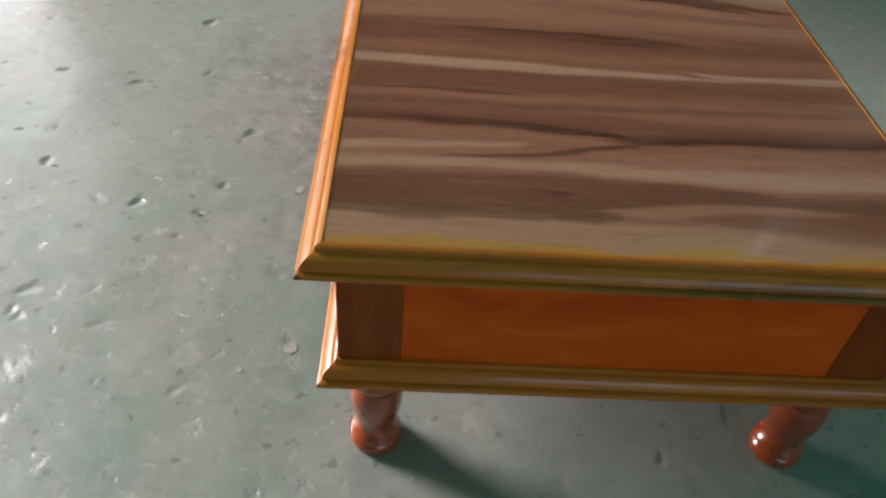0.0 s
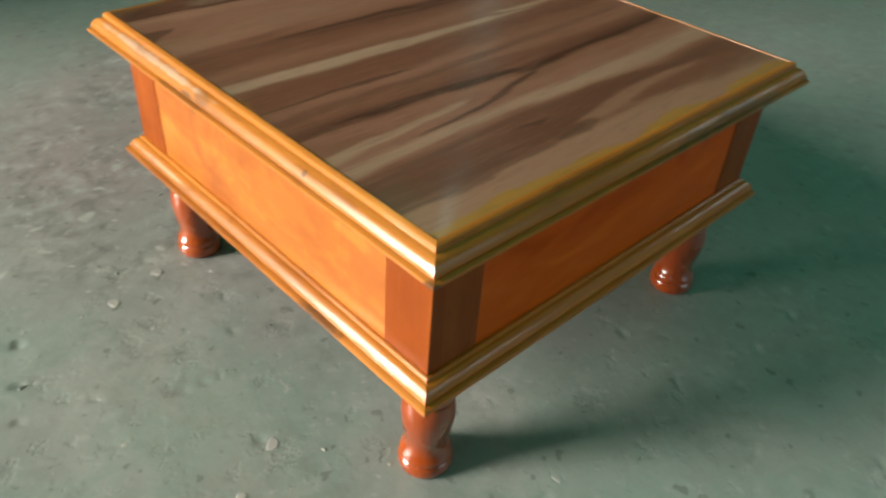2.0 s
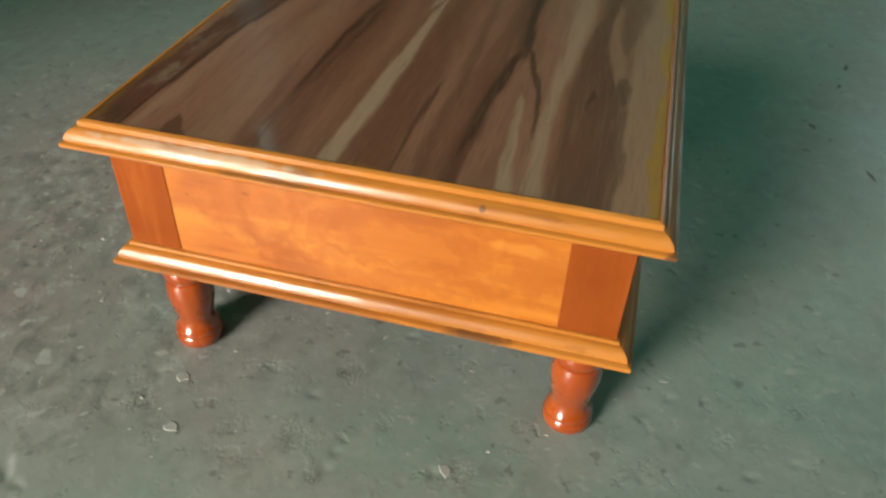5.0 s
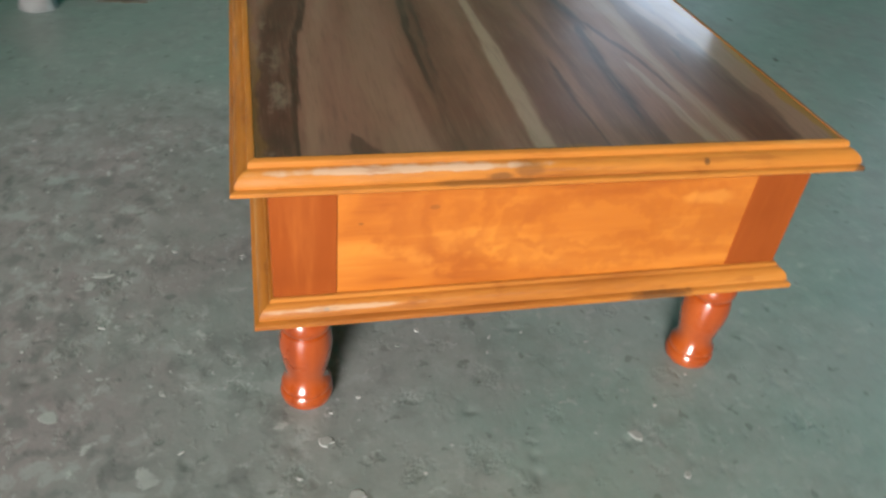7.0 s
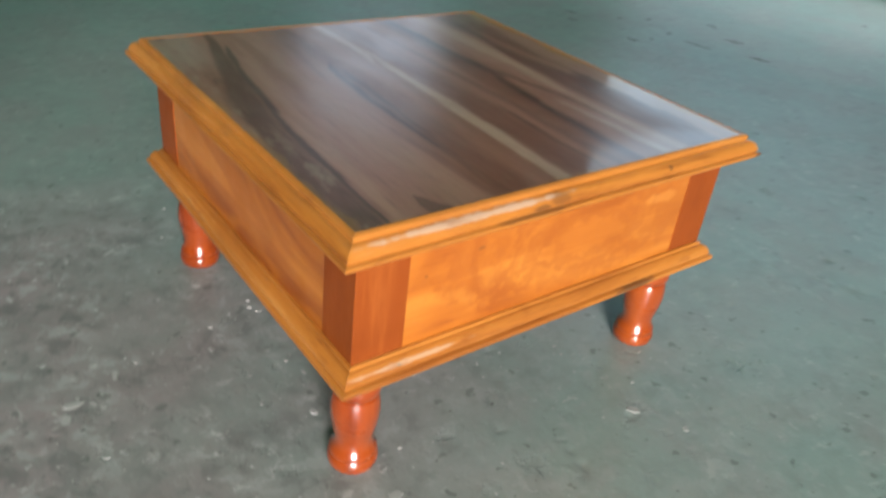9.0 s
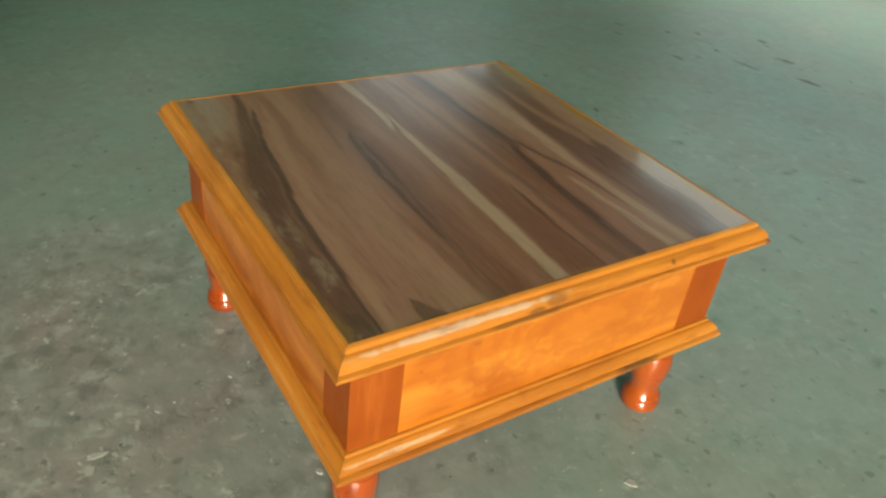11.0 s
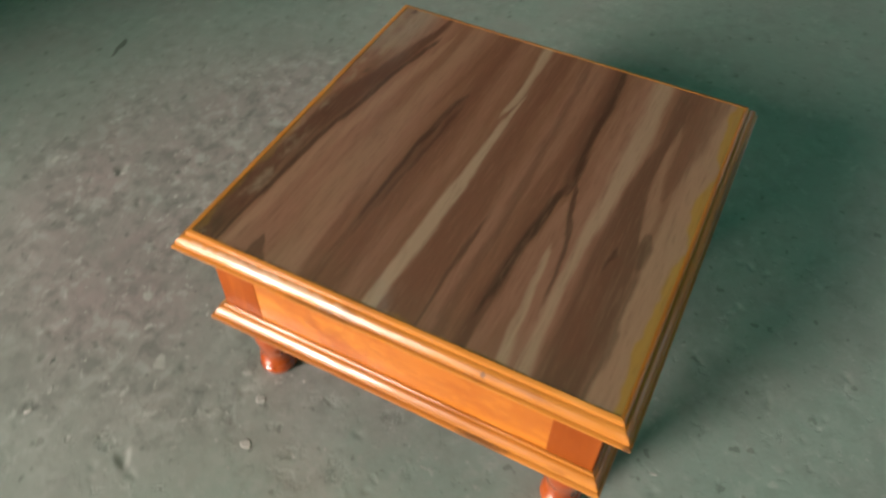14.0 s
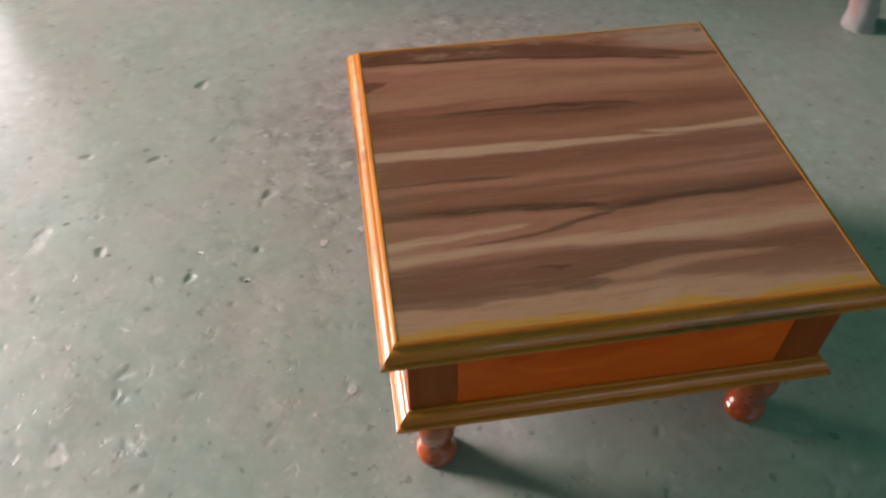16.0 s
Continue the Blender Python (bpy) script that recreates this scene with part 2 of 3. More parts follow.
    col = band(col, K, 0.85, [(-0.19, 0.107, 0.0), (-0.157, 0.107, 0.0022), (-0.099, 0.109, 0.0032), (-0.034, 0.107, 0.004), (0.025, 0.104, 0.0035), (0.1, 0.096, 0.0035), (0.13, 0.088, 0.0)])
    col = band(col, K, 0.7, [(-0.19, 0.100, 0.0), (-0.12, 0.096, 0.002), (-0.01, 0.092, 0.0025), (0.06, 0.090, 0.003), (0.12, 0.087, 0.0)])
    # pale stripe along the middle, in two lengths
    col = band(col, P, 0.8, [(-0.29, 0.028, 0.0105), (-0.2, 0.025, 0.0105), (-0.107, 0.019, 0.010), (0.0, 0.017, 0.008), (0.08, 0.016, 0.005), (0.15, 0.015, 0.002), (0.2, 0.014, 0.0)], 0.4)
    col = band(col, P, 0.8, [(0.08, 0.027, 0.0), (0.14, 0.024, 0.0045), (0.21, 0.024, 0.0065), (0.29, 0.025, 0.0085)], 0.5)
    # thin line at the west, then the forked dark streak
    col = band(col, K, 0.7, [(-0.29, -0.034, 0.002), (-0.2, -0.035, 0.003), (-0.12, -0.038, 0.003), (-0.06, -0.041, 0.0)])
    col = band(col, D, 0.5, [(-0.29, -0.06, 0.008), (-0.1, -0.06, 0.006), (0.1, -0.052, 0.006), (0.29, -0.045, 0.004)])
    col = band(col, D, 0.65, [(-0.29, -0.092, 0.010), (-0.184, -0.095, 0.009), (-0.11, -0.098, 0.008), (-0.03, -0.103, 0.006), (0.01, -0.108, 0.0)])
    col = band(col, K, 0.95, [(-0.26, -0.090, 0.0), (-0.2, -0.093, 0.004), (-0.11, -0.099, 0.006), (-0.037, -0.104, 0.005), (0.01, -0.111, 0.004), (0.03, -0.113, 0.0)])
    col = band(col, D, 0.75, [(-0.02, -0.113, 0.0), (0.03, -0.108, 0.009), (0.10, -0.104, 0.011), (0.18, -0.101, 0.011), (0.29, -0.094, 0.009)])
    col = band(col, K, 0.85, [(-0.01, -0.114, 0.0), (0.045, -0.112, 0.005), (0.12, -0.108, 0.005), (0.2, -0.104, 0.006), (0.29, -0.099, 0.003)])
    col = band(col, T, 0.8, [(-0.29, -0.108, 0.006), (-0.15, -0.116, 0.012), (-0.06, -0.121, 0.009), (0.0, -0.122, 0.0)], 0.4)
    col = band(col, K, 0.75, [(-0.25, -0.157, 0.0), (-0.194, -0.156, 0.0015), (-0.132, -0.151, 0.0028), (-0.074, -0.144, 0.0034), (-0.023, -0.128, 0.0034), (0.01, -0.118, 0.003), (0.03, -0.115, 0.0)])
    # pale stripes beside the fork
    col = band(col, P, 0.62, [(-0.29, -0.173, 0.009), (-0.2, -0.163, 0.006), (-0.102, -0.163, 0.006), (0.0, -0.166, 0.010), (0.06, -0.168, 0.012), (0.16, -0.169, 0.013), (0.29, -0.163, 0.012)], 0.6)
    col = band(col, P, 0.75, [(-0.29, -0.145, 0.009), (-0.22, -0.137, 0.008), (-0.15, -0.132, 0.006), (-0.08, -0.13, 0.0)], 0.5)
    # dark south board with a knot, the pale sapwood south of it
    col = band(col, D, 0.72, [(-0.29, -0.214, 0.028), (-0.17, -0.211, 0.031), (-0.08, -0.207, 0.029), (-0.02, -0.200, 0.022), (0.05, -0.195, 0.013), (0.14, -0.199, 0.008), (0.22, -0.205, 0.014), (0.29, -0.208, 0.018)], 0.3)
    col = band(col, R, 0.55, [(-0.29, -0.2, 0.0), (-0.2, -0.205, 0.010), (-0.1, -0.198, 0.010), (0.0, -0.2, 0.0)])
    col = band(col, B, 0.55, [(-0.06, -0.228, 0.0), (0.0, -0.224, 0.008), (0.06, -0.215, 0.010), (0.17, -0.214, 0.004), (0.22, -0.212, 0.0)])
    col = band(col, R, 0.75, [(0.03, -0.228, 0.0), (0.1, -0.232, 0.012), (0.18, -0.236, 0.020), (0.29, -0.235, 0.024)])
    col = band(col, B, 0.8, [(-0.29, -0.266, 0.022), (-0.188, -0.264, 0.021), (-0.088, -0.262, 0.020), (0.02, -0.258, 0.020), (0.1, -0.268, 0.014), (0.29, -0.276, 0.010)], 0.3)
    col = band(col, K, 0.62, [(-0.10, -0.238, 0.0), (-0.07, -0.237, 0.004), (-0.045, -0.235, 0.008), (-0.03, -0.232, 0.004), (-0.015, -0.229, 0.0)], 0.8)
    col = band(col, K, 0.55, [(-0.29, -0.243, 0.0025), (-0.2, -0.243, 0.0025), (-0.1, -0.240, 0.002), (-0.06, -0.238, 0.0)])
    col = band(col, K, 0.7, [(-0.125, -0.203, 0.0), (-0.095, -0.201, 0.003), (-0.075, -0.205, 0.004), (-0.055, -0.204, 0.0)], 0.4)
    # worn grey patch near the north-east corner
    worn = k.math("MULTIPLY", k.range(sep.outputs[0], 0.10, 0.24), k.range(sep.outputs[1], 0.205, 0.25))
    col = k.mix(k.math("MULTIPLY", worn, k.range(curl, 0.35, 0.65, 0.15, 0.6)), col, (0.30, 0.24, 0.19))
    # mottled crust along the north edge
    strip = k.range(k.math("ADD", sep.outputs[1], k.math("MULTIPLY", k.math("SUBTRACT", curl, 0.5), 0.03)), 0.243, 0.262)
    speckle = k.noise(k.coords((17.0, 34.0, 1), (7, 2, 0)), 1.0, 4, 0.6, 0.2)
    col = k.mix(k.math("MULTIPLY", strip, k.range(speckle, 0.52, 0.66, 0.0, 0.5)), col, (0.27, 0.19, 0.13))
    col = k.mix(k.math("MULTIPLY", strip, k.range(speckle, 0.47, 0.36, 0.0, 0.6)), col, (0.05, 0.02, 0.012))
    # yellow varnish that ran over the south and west edges
    ooze = k.noise(k.coords((9.0, 9.0, 1), (1, 8, 0)), 1.0, 3)
    south = k.math("ADD", sep.outputs[1], k.math("MULTIPLY", k.math("SUBTRACT", ooze, 0.5), 0.055))
    west_e = k.math("ADD", sep.outputs[0], k.math("MULTIPLY", k.math("SUBTRACT", k.noise(k.coords((30.0, 30.0, 1)), 1.0, 2), 0.5), 0.03))
    run = k.math("MAXIMUM", k.range(south, -0.2705, -0.2760), k.math("MULTIPLY", k.range(west_e, -0.279, -0.284), 0.45))
    north = k.math("ADD", sep.outputs[1], k.math("MULTIPLY", k.math("SUBTRACT", ooze, 0.5), 0.06))
    run = k.math("MAXIMUM", run, k.math("MULTIPLY", k.range(north, 0.278, 0.283), 0.35))
    crust = k.math("MULTIPLY", k.range(sep.outputs[0], -0.2795, -0.2835), k.range(k.noise(k.coords((24.0, 24.0, 1), (6, 6, 0)), 1.0, 3), 0.46, 0.56))
    col = k.mix(k.math("MULTIPLY", run, 0.8), col, (0.30, 0.145, 0.012))
    col = k.mix(k.math("MULTIPLY", crust, 0.8), col, (0.03, 0.014, 0.008))
    # fine fibres
    col = k.mix(k.range(thread, 0.52, 0.75, 0.0, 0.3), col, R)
    col = k.mix(k.range(thread, 0.46, 0.25, 0.0, 0.25), col, B)
    col = k.mix(k.range(fine, 0.5, 0.8, 0.0, 0.25), col, D)
    hair = k.noise(k.coords((22.0, 330.0, 1), (2, 9, 0)), 1.0, 3, 0.7)
    col = k.mix(k.range(hair, 0.5, 0.72, 0.0, 0.32), col, D)
    col = k.mix(k.range(hair, 0.48, 0.3, 0.0, 0.22), col, B)
    rough = k.range(curl, 0.3, 0.7, 0.30, 0.40)
    pool = k.math("MAXIMUM", k.range(south, -0.17, -0.275), k.range(west_e, -0.20, -0.28))
    return k.finish(col, rough, fine, 0.10, 0.0006, Specular_IOR_Level=0.3, Coat_Weight=k.range(pool, 0.0, 1.0, 0.36, 1.0), Coat_Roughness=k.range(pool, 0.0, 1.0, 0.22, 0.08))


top_mat = top_wood()


def floor_concrete():
    """Trowelled concrete: greenish and mauve patches, soft pale chips, sparse shallow dents, fine grit."""
    k = Nodes("worn_grey_concrete")
    co = k.coords()
    big = k.noise(co, 1.3, 4, 0.6)
    patch = k.noise(co, 4.5, 5, 0.62)
    mid = k.noise(co, 11.0, 5, 0.62, 0.4)
    clump = k.noise(k.coords((1, 1, 1), (5, 3, 0)), 30.0, 4, 0.60, 0.3)
    fine = k.noise(co, 120.0, 4, 0.65)
    sep = k.node("ShaderNodeSeparateXYZ", {0: co})
    # mauve towards the north; green shade light put into the colour south and east
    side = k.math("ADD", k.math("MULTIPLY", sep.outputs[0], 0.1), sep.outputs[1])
    northward = k.range(k.math("ADD", side, k.math("MULTIPLY", k.math("SUBTRACT", big, 0.5), 1.0)), -0.1, 0.55)
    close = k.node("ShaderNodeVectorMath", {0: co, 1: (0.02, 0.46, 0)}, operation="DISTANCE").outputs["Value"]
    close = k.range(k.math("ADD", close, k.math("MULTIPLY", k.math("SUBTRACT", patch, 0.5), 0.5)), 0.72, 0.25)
    close = k.math("MULTIPLY", close, k.math("ADD", k.math("MULTIPLY", northward, 0.72), 0.28))
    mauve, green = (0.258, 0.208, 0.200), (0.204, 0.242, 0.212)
    col = k.mix(k.math("ADD", k.math("MULTIPLY", k.range(patch, 0.38, 0.64), 0.4), k.math("MULTIPLY", k.math("MULTIPLY", northward, k.range(close, 0.0, 1.0, 0.15, 1.0)), 0.7)), green, mauve)
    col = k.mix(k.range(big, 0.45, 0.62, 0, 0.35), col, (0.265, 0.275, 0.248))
    # darker area just north of the table
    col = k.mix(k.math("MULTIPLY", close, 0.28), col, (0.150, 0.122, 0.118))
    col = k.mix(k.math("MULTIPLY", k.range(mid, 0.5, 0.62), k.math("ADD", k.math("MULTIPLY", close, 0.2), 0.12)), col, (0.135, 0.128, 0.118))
    # the mottling comes and goes in uneven areas
    rubbed = k.range(k.noise(k.coords((1, 1, 1), (9, 2, 0)), 7.0, 3, 0.55), 0.38, 0.56, 0.3, 1.0)
    col = k.mix(k.math("MULTIPLY", k.math("MULTIPLY", k.range(clump, 0.50, 0.64), rubbed), k.math("ADD", k.math("MULTIPLY", close, 0.42), 0.18)), col, (0.100, 0.092, 0.085))
    col = k.mix(k.math("MULTIPLY", k.math("MULTIPLY", k.range(clump, 0.47, 0.37), rubbed), k.math("ADD", k.math("MULTIPLY", close, 0.32), 0.22)), col, (0.34, 0.33, 0.305))
    col = k.mix(k.range(fine, 0.45, 0.8, 0, 0.2), col, (0.14, 0.14, 0.125))
    flake = k.range(k.noise(k.coords((1, 1, 1), (2, 4, 0)), 26.0, 5, 0.62, 0.3), 0.60, 0.68)
    small = k.range(k.noise(k.coords((1, 1, 1), (8, 1, 0)), 64.0, 3, 0.6), 0.65, 0.715)
    flakes = k.math("MULTIPLY", k.math("MAXIMUM", flake, small), k.math("MULTIPLY", rubbed, k.math("ADD", k.math("MULTIPLY", close, 0.5), 0.42)))
    col = k.mix(k.math("MULTIPLY", flakes, 0.85), col, (0.41, 0.385, 0.355))
    pit = k.range(k.noise(k.coords((1, 1, 1), (3.3, 1.7, 0)), 42.0, 2, 0.45), 0.665, 0.72)
    col = k.mix(k.math("MULTIPLY", pit, 0.5), col, (0.07, 0.07, 0.06))

    def dents(scale, shift, share, width):
        """Sparse shallow hollows of uneven size and outline."""
        wob = k.node("ShaderNodeTexNoise", {"Vector": co, "Scale": 55.0, "Detail": 5.0, "Roughness": 0.7}).outputs["Color"]
        wob = k.node("ShaderNodeVectorMath", {0: wob, 1: (0.055, 0.055, 0.0)}, operation="MULTIPLY").outputs[0]
        at = k.node("ShaderNodeVectorMath", {0: k.coords((1, 1, 0), shift), 1: wob}, operation="ADD").outputs[0]
        cell = k.node("ShaderNodeTexVoronoi", {"Vector": at, "Scale": scale}, voronoi_dimensions="2D")
        pick = k.node("ShaderNodeSeparateXYZ", {0: cell.outputs["Color"]})
        size = k.math("MULTIPLY", k.range(pick.outputs[0], 1 - share, 1.0), width)
        return k.math("MULTIPLY", k.range(k.math("DIVIDE", cell.outputs["Distance"], k.math("MAXIMUM", size, 0.001)), 1.05, 0.1), k.range(pick.outputs[0], 1 - share, 1 - share * 0.8))

    hollow = k.math("MAXIMUM", dents(9.0, (6.1, 2.9, 0), 0.5, 0.20), k.math("MULTIPLY", dents(22.0, (1.1, 7.4, 0), 0.35, 0.28), 0.5))
    col = k.mix(k.math("MULTIPLY", hollow, 0.2), col, (0.13, 0.14, 0.12))
    height = k.math("ADD", k.math("ADD", k.math("MULTIPLY", mid, 0.18), k.math("MULTIPLY", clump, 0.14)), k.math("MULTIPLY", fine, 0.05))
    height = k.math("SUBTRACT", height, k.math("MULTIPLY", hollow, 0.38))
    height = k.math("ADD", height, k.math("MULTIPLY", flakes, 0.08))
    lump = k.range(k.noise(k.coords((1, 1, 1), (4.2, 3.1, 0)), 42.0, 3, 0.6), 0.57, 0.72)
    nick = k.range(k.noise(k.coords((1, 1, 1), (1.1, 7.4, 0)), 28.0, 3, 0.6), 0.60, 0.74)
    height = k.math("ADD", height, k.math("SUBTRACT", k.math("MULTIPLY", lump, 0.10), k.math("MULTIPLY", nick, 0.20)))
    rough = k.range(patch, 0.3, 0.7, 0.34, 0.43)
    return k.finish(col, rough, height, 0.5, 0.006)


def plaster(name, a, b, rough=0.8):
    k = Nodes(name)
    co = k.coords()
    n = k.noise(co, 1.4, 6, 0.65)
    f = k.noise(co, 60.0, 4, 0.6)
    col = k.ramp(n, [(0.3, a), (0.7, b)])
    return k.finish(col, rough, f, 0.25, 0.003)


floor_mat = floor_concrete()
wall_mat = plaster("green_painted_plaster", (0.025, 0.12, 0.085), (0.035, 0.16, 0.11))
dark_wall_mat = plaster("darker_green_plaster", (0.010, 0.026, 0.018), (0.016, 0.040, 0.028))
k = Nodes("green_translucent_roof_sheet")
ribs = k.noise(k.coords(), 2.0, 3)
sheet = k.node("ShaderNodeBsdfTranslucent", {"Color": k.ramp(ribs, [(0.3, (0.006, 0.130, 0.066)), (0.7, (0.010, 0.152, 0.078))])})
k.tree.links.new(sheet.outputs[0], k.tree.nodes["Material Output"].inputs[0])
ceiling_mat = k.mat

# ---- mesh helpers ----


def mesh_object(name, bm, material, parent=None, label="", smooth=False):
    me = bpy.data.meshes.new(name)
    bmesh.ops.recalc_face_normals(bm, faces=bm.faces)
    bm.to_mesh(me)
    bm.free()
    me.materials.append(material)
    if smooth:
        me.polygons.foreach_set("use_smooth", [True] * len(me.polygons))
        me.set_sharp_from_angle(angle=radians(32))
    ob = new(name, me)
    if parent is not None:
        ob.parent = parent
    return tagged(ob, label)


def part(name, bm, material, parent, label="", smooth=False):
    return mesh_object(name, bm, material, parent, label, smooth)


def add_box(bm, lo, hi, bevel=0.0):
    lo, hi = Vector(lo), Vector(hi)
    made = bmesh.ops.create_cube(bm, size=1, matrix=Matrix.Translation((lo + hi) / 2) @ Matrix.Diagonal((*(hi - lo), 1)))
    if bevel:
        edges = {e for v in made["verts"] for e in v.link_edges}
        bmesh.ops.bevel(bm, geom=list(edges), offset=bevel, segments=2, affect="EDGES", profile=0.5)
    return bm


def box(lo, hi, bevel=0.0):
    return add_box(bmesh.new(), lo, hi, bevel)


def lathe(profile, turns=32):
    """A turned solid from rows of (radius, height)."""
    bm = bmesh.new()
    rings = [[bm.verts.new((r * math.cos(2 * math.pi * i / turns), r * math.sin(2 * math.pi * i / turns), z)) for i in range(turns)] for r, z in profile]
    for a, b in zip(rings, rings[1:]):
        for i in range(turns):
            bm.faces.new((a[i], a[(i + 1) % turns], b[(i + 1) % turns], b[i]))
    bm.faces.new(rings[0])
    bm.faces.new(rings[-1])
    return bm


def spline(points, steps=6):
    """A smooth row of points through the given ones."""
    out = []
    pts = [points[0], *points, points[-1]]
    for p0, p1, p2, p3 in zip(pts, pts[1:], pts[2:], pts[3:]):
        for s in range(steps):
            u = s / steps
            out.append(tuple(0.5 * (2 * b + (c - a) * u + (2 * a - 5 * b + 4 * c - d) * u * u + (3 * b - a - 3 * c + d) * u**3) for a, b, c, d in zip(p0, p1, p2, p3)))
    return out + [points[-1]]


def moulding_strip(half, profile):
    """A mitred strip along x whose outer side faces -y; profile rows are (way out from the line y = -half, height)."""
    bm = bmesh.new()
    ends = []
    for side in (-1, 1):
        ends.append([bm.verts.new((side * (half + d - 0.0002), -(half + d), z)) for d, z in profile])
    n = len(profile)
    for i in range(n):
        j = (i + 1) % n
        bm.faces.new((ends[0][i], ends[0][j], ends[1][j], ends[1][i]))
    bm.faces.new(ends[0])
    bm.faces.new(ends[1])
    return bm


# ---- room ----
X0, X1, Y0, Y1, HIGH, THICK = -5.0, 4.0, -3.5, 4.6, 4.4, 0.15


def structure(name, bm, material, label, category):
    return tagged(mesh_object(name, bm, material), label, category, kind="structure")


def wall_with_opening(axis, at, lo, hi, openings, outward):
    """A wall across `axis` (0: x, 1: y) with rectangular openings (a, b, bottom, top)."""
    bm = bmesh.new()
    t0, t1 = sorted((at, at + outward * THICK))

    def piece(a, b, z0, z1):
        if b - a > 1e-4 and z1 - z0 > 1e-4:
            if axis == 0:
                add_box(bm, (t0, a, z0), (t1, b, z1))
            else:
                add_box(bm, (a, t0, z0), (b, t1, z1))

    at_a = lo
    for a, b, z0, z1 in openings:
        piece(at_a, a, 0, HIGH)
        piece(a, b, 0, z0)
        piece(a, b, z1, HIGH)
        at_a = b
    piece(at_a, hi, 0, HIGH)
    return bm


# chips broken out of the concrete: x, y, length, width, depth, turn
CHIPS = [
    (-0.485, 0.350, 0.034, 0.020, 0.0040, 0.2), (-0.529, 0.137, 0.016, 0.012, 0.0032, 0.6), (-0.505, 0.203, 0.020, 0.013, 0.0032, 0.9),
    (-0.625, 0.153, 0.022, 0.017, 0.0034, 0.3), (-0.640, 0.737, 0.036, 0.024, 0.0045, 0.7), (-0.716, 0.490, 0.036, 0.020, 0.0036, 0.4),
    (-0.792, 0.242, 0.024, 0.018, 0.0034, 1.0), (-0.410, 0.585, 0.020, 0.012, 0.0030, 0.0), (-0.402, 0.765, 0.018, 0.010, 0.0026, 0.2),
    (-0.600, 0.536, 0.020, 0.014, 0.0026, 0.8), (-0.548, 0.082, 0.014, 0.010, 0.0026, 0.1), (-0.018, 0.775, 0.040, 0.020, 0.0042, 0.1),
    (-0.714, -0.037, 0.028, 0.018, 0.0018, 0.5), (-0.607, -0.093, 0.024, 0.014, 0.0014, 0.2), (-0.483, -0.190, 0.024, 0.012, 0.0014, 0.4),
    (-0.075, 0.682, 0.022, 0.012, 0.0028, 0.9), (-0.360, -0.108, 0.018, 0.012, 0.0022, 0.3), (-0.860, 0.520, 0.026, 0.016, 0.0030, 0.3),
]


def floor_sheet():
    """The floor slab; near the table its top is a fine sheet with chips, small pits and trowel waves."""
    rng = np.random.default_rng(7)

    def spread(lo, hi, step, out):
        inner = np.arange(lo, hi + step / 2, step)
        grow, left, right = step, [], []
        a, b = inner[0], inner[-1]
        while a > -out or b < out:
            grow *= 1.45
            a, b = max(a - grow, -out), min(b + grow, out)
            left.append(a)
            right.append(b)
        return np.unique(np.round(np.concatenate([left, inner, right]), 5))

    xs, ys = spread(-1.0, 0.55, 0.004, 14.0), spread(-0.75, 1.0, 0.004, 14.0)
    gx, gy = np.meshgrid(xs, ys, indexing="ij")
    high = np.zeros_like(gx)
    small = [(rng.uniform(-1.0, 0.5), rng.uniform(-0.7, 1.0), w, w * rng.uniform(0.5, 1.0), 0.11 * w, rng.uniform(0, 3.1)) for w in rng.uniform(0.006, 0.018, 260)]
    for x, y, length, width, deep, turn in CHIPS + small:
        near = (np.abs(gx - x) < length) & (np.abs(gy - y) < length)
        dx, dy = gx[near] - x, gy[near] - y
        u, v = dx * math.cos(turn) + dy * math.sin(turn), dy * math.cos(turn) - dx * math.sin(turn)
        a = np.arctan2(v / width, u / length)
        edge = 1 + 0.22 * np.sin(2 * a + 40 * x) + 0.16 * np.sin(3 * a + 60 * y) + 0.1 * np.sin(5 * a + 90 * x)
        r = np.hypot(u / (length / 2), v / (width / 2)) / edge
        high[near] = np.minimum(high[near], -0.85 * deep * np.clip((1.1 - r) / 0.6, 0, 1))
    for _ in range(26):
        f, a, ph = rng.uniform(14, 60), rng.uniform(0, 6.3), rng.uniform(0, 6.3)
        high += 0.0045 / f * np.sin(f * (gx * math.cos(a) + gy * math.sin(a)) + ph) * ((np.abs(gx + 0.2) < 0.85) & (np.abs(gy - 0.1) < 0.9))
    for sx in (-1, 1):
        for sy in (-1, 1):
            high *= np.clip(np.hypot(gx - sx * 0.238, gy - sy * 0.243) / 0.03 - 1, 0, 1)
    inside = (gx > -14) & (gx < 14) & (gy > -14) & (gy < 14)
    bm = bmesh.new()
    verts = [[bm.verts.new((xs[i], ys[j], high[i, j] if inside[i, j] else -0.2)) for j in range(len(ys))] for i in range(len(xs))]
    for i in range(len(xs) - 1):
        for j in range(len(ys) - 1):
            bm.faces.new((verts[i][j], verts[i + 1][j], verts[i + 1][j + 1], verts[i][j + 1])).smooth = True
    return bm


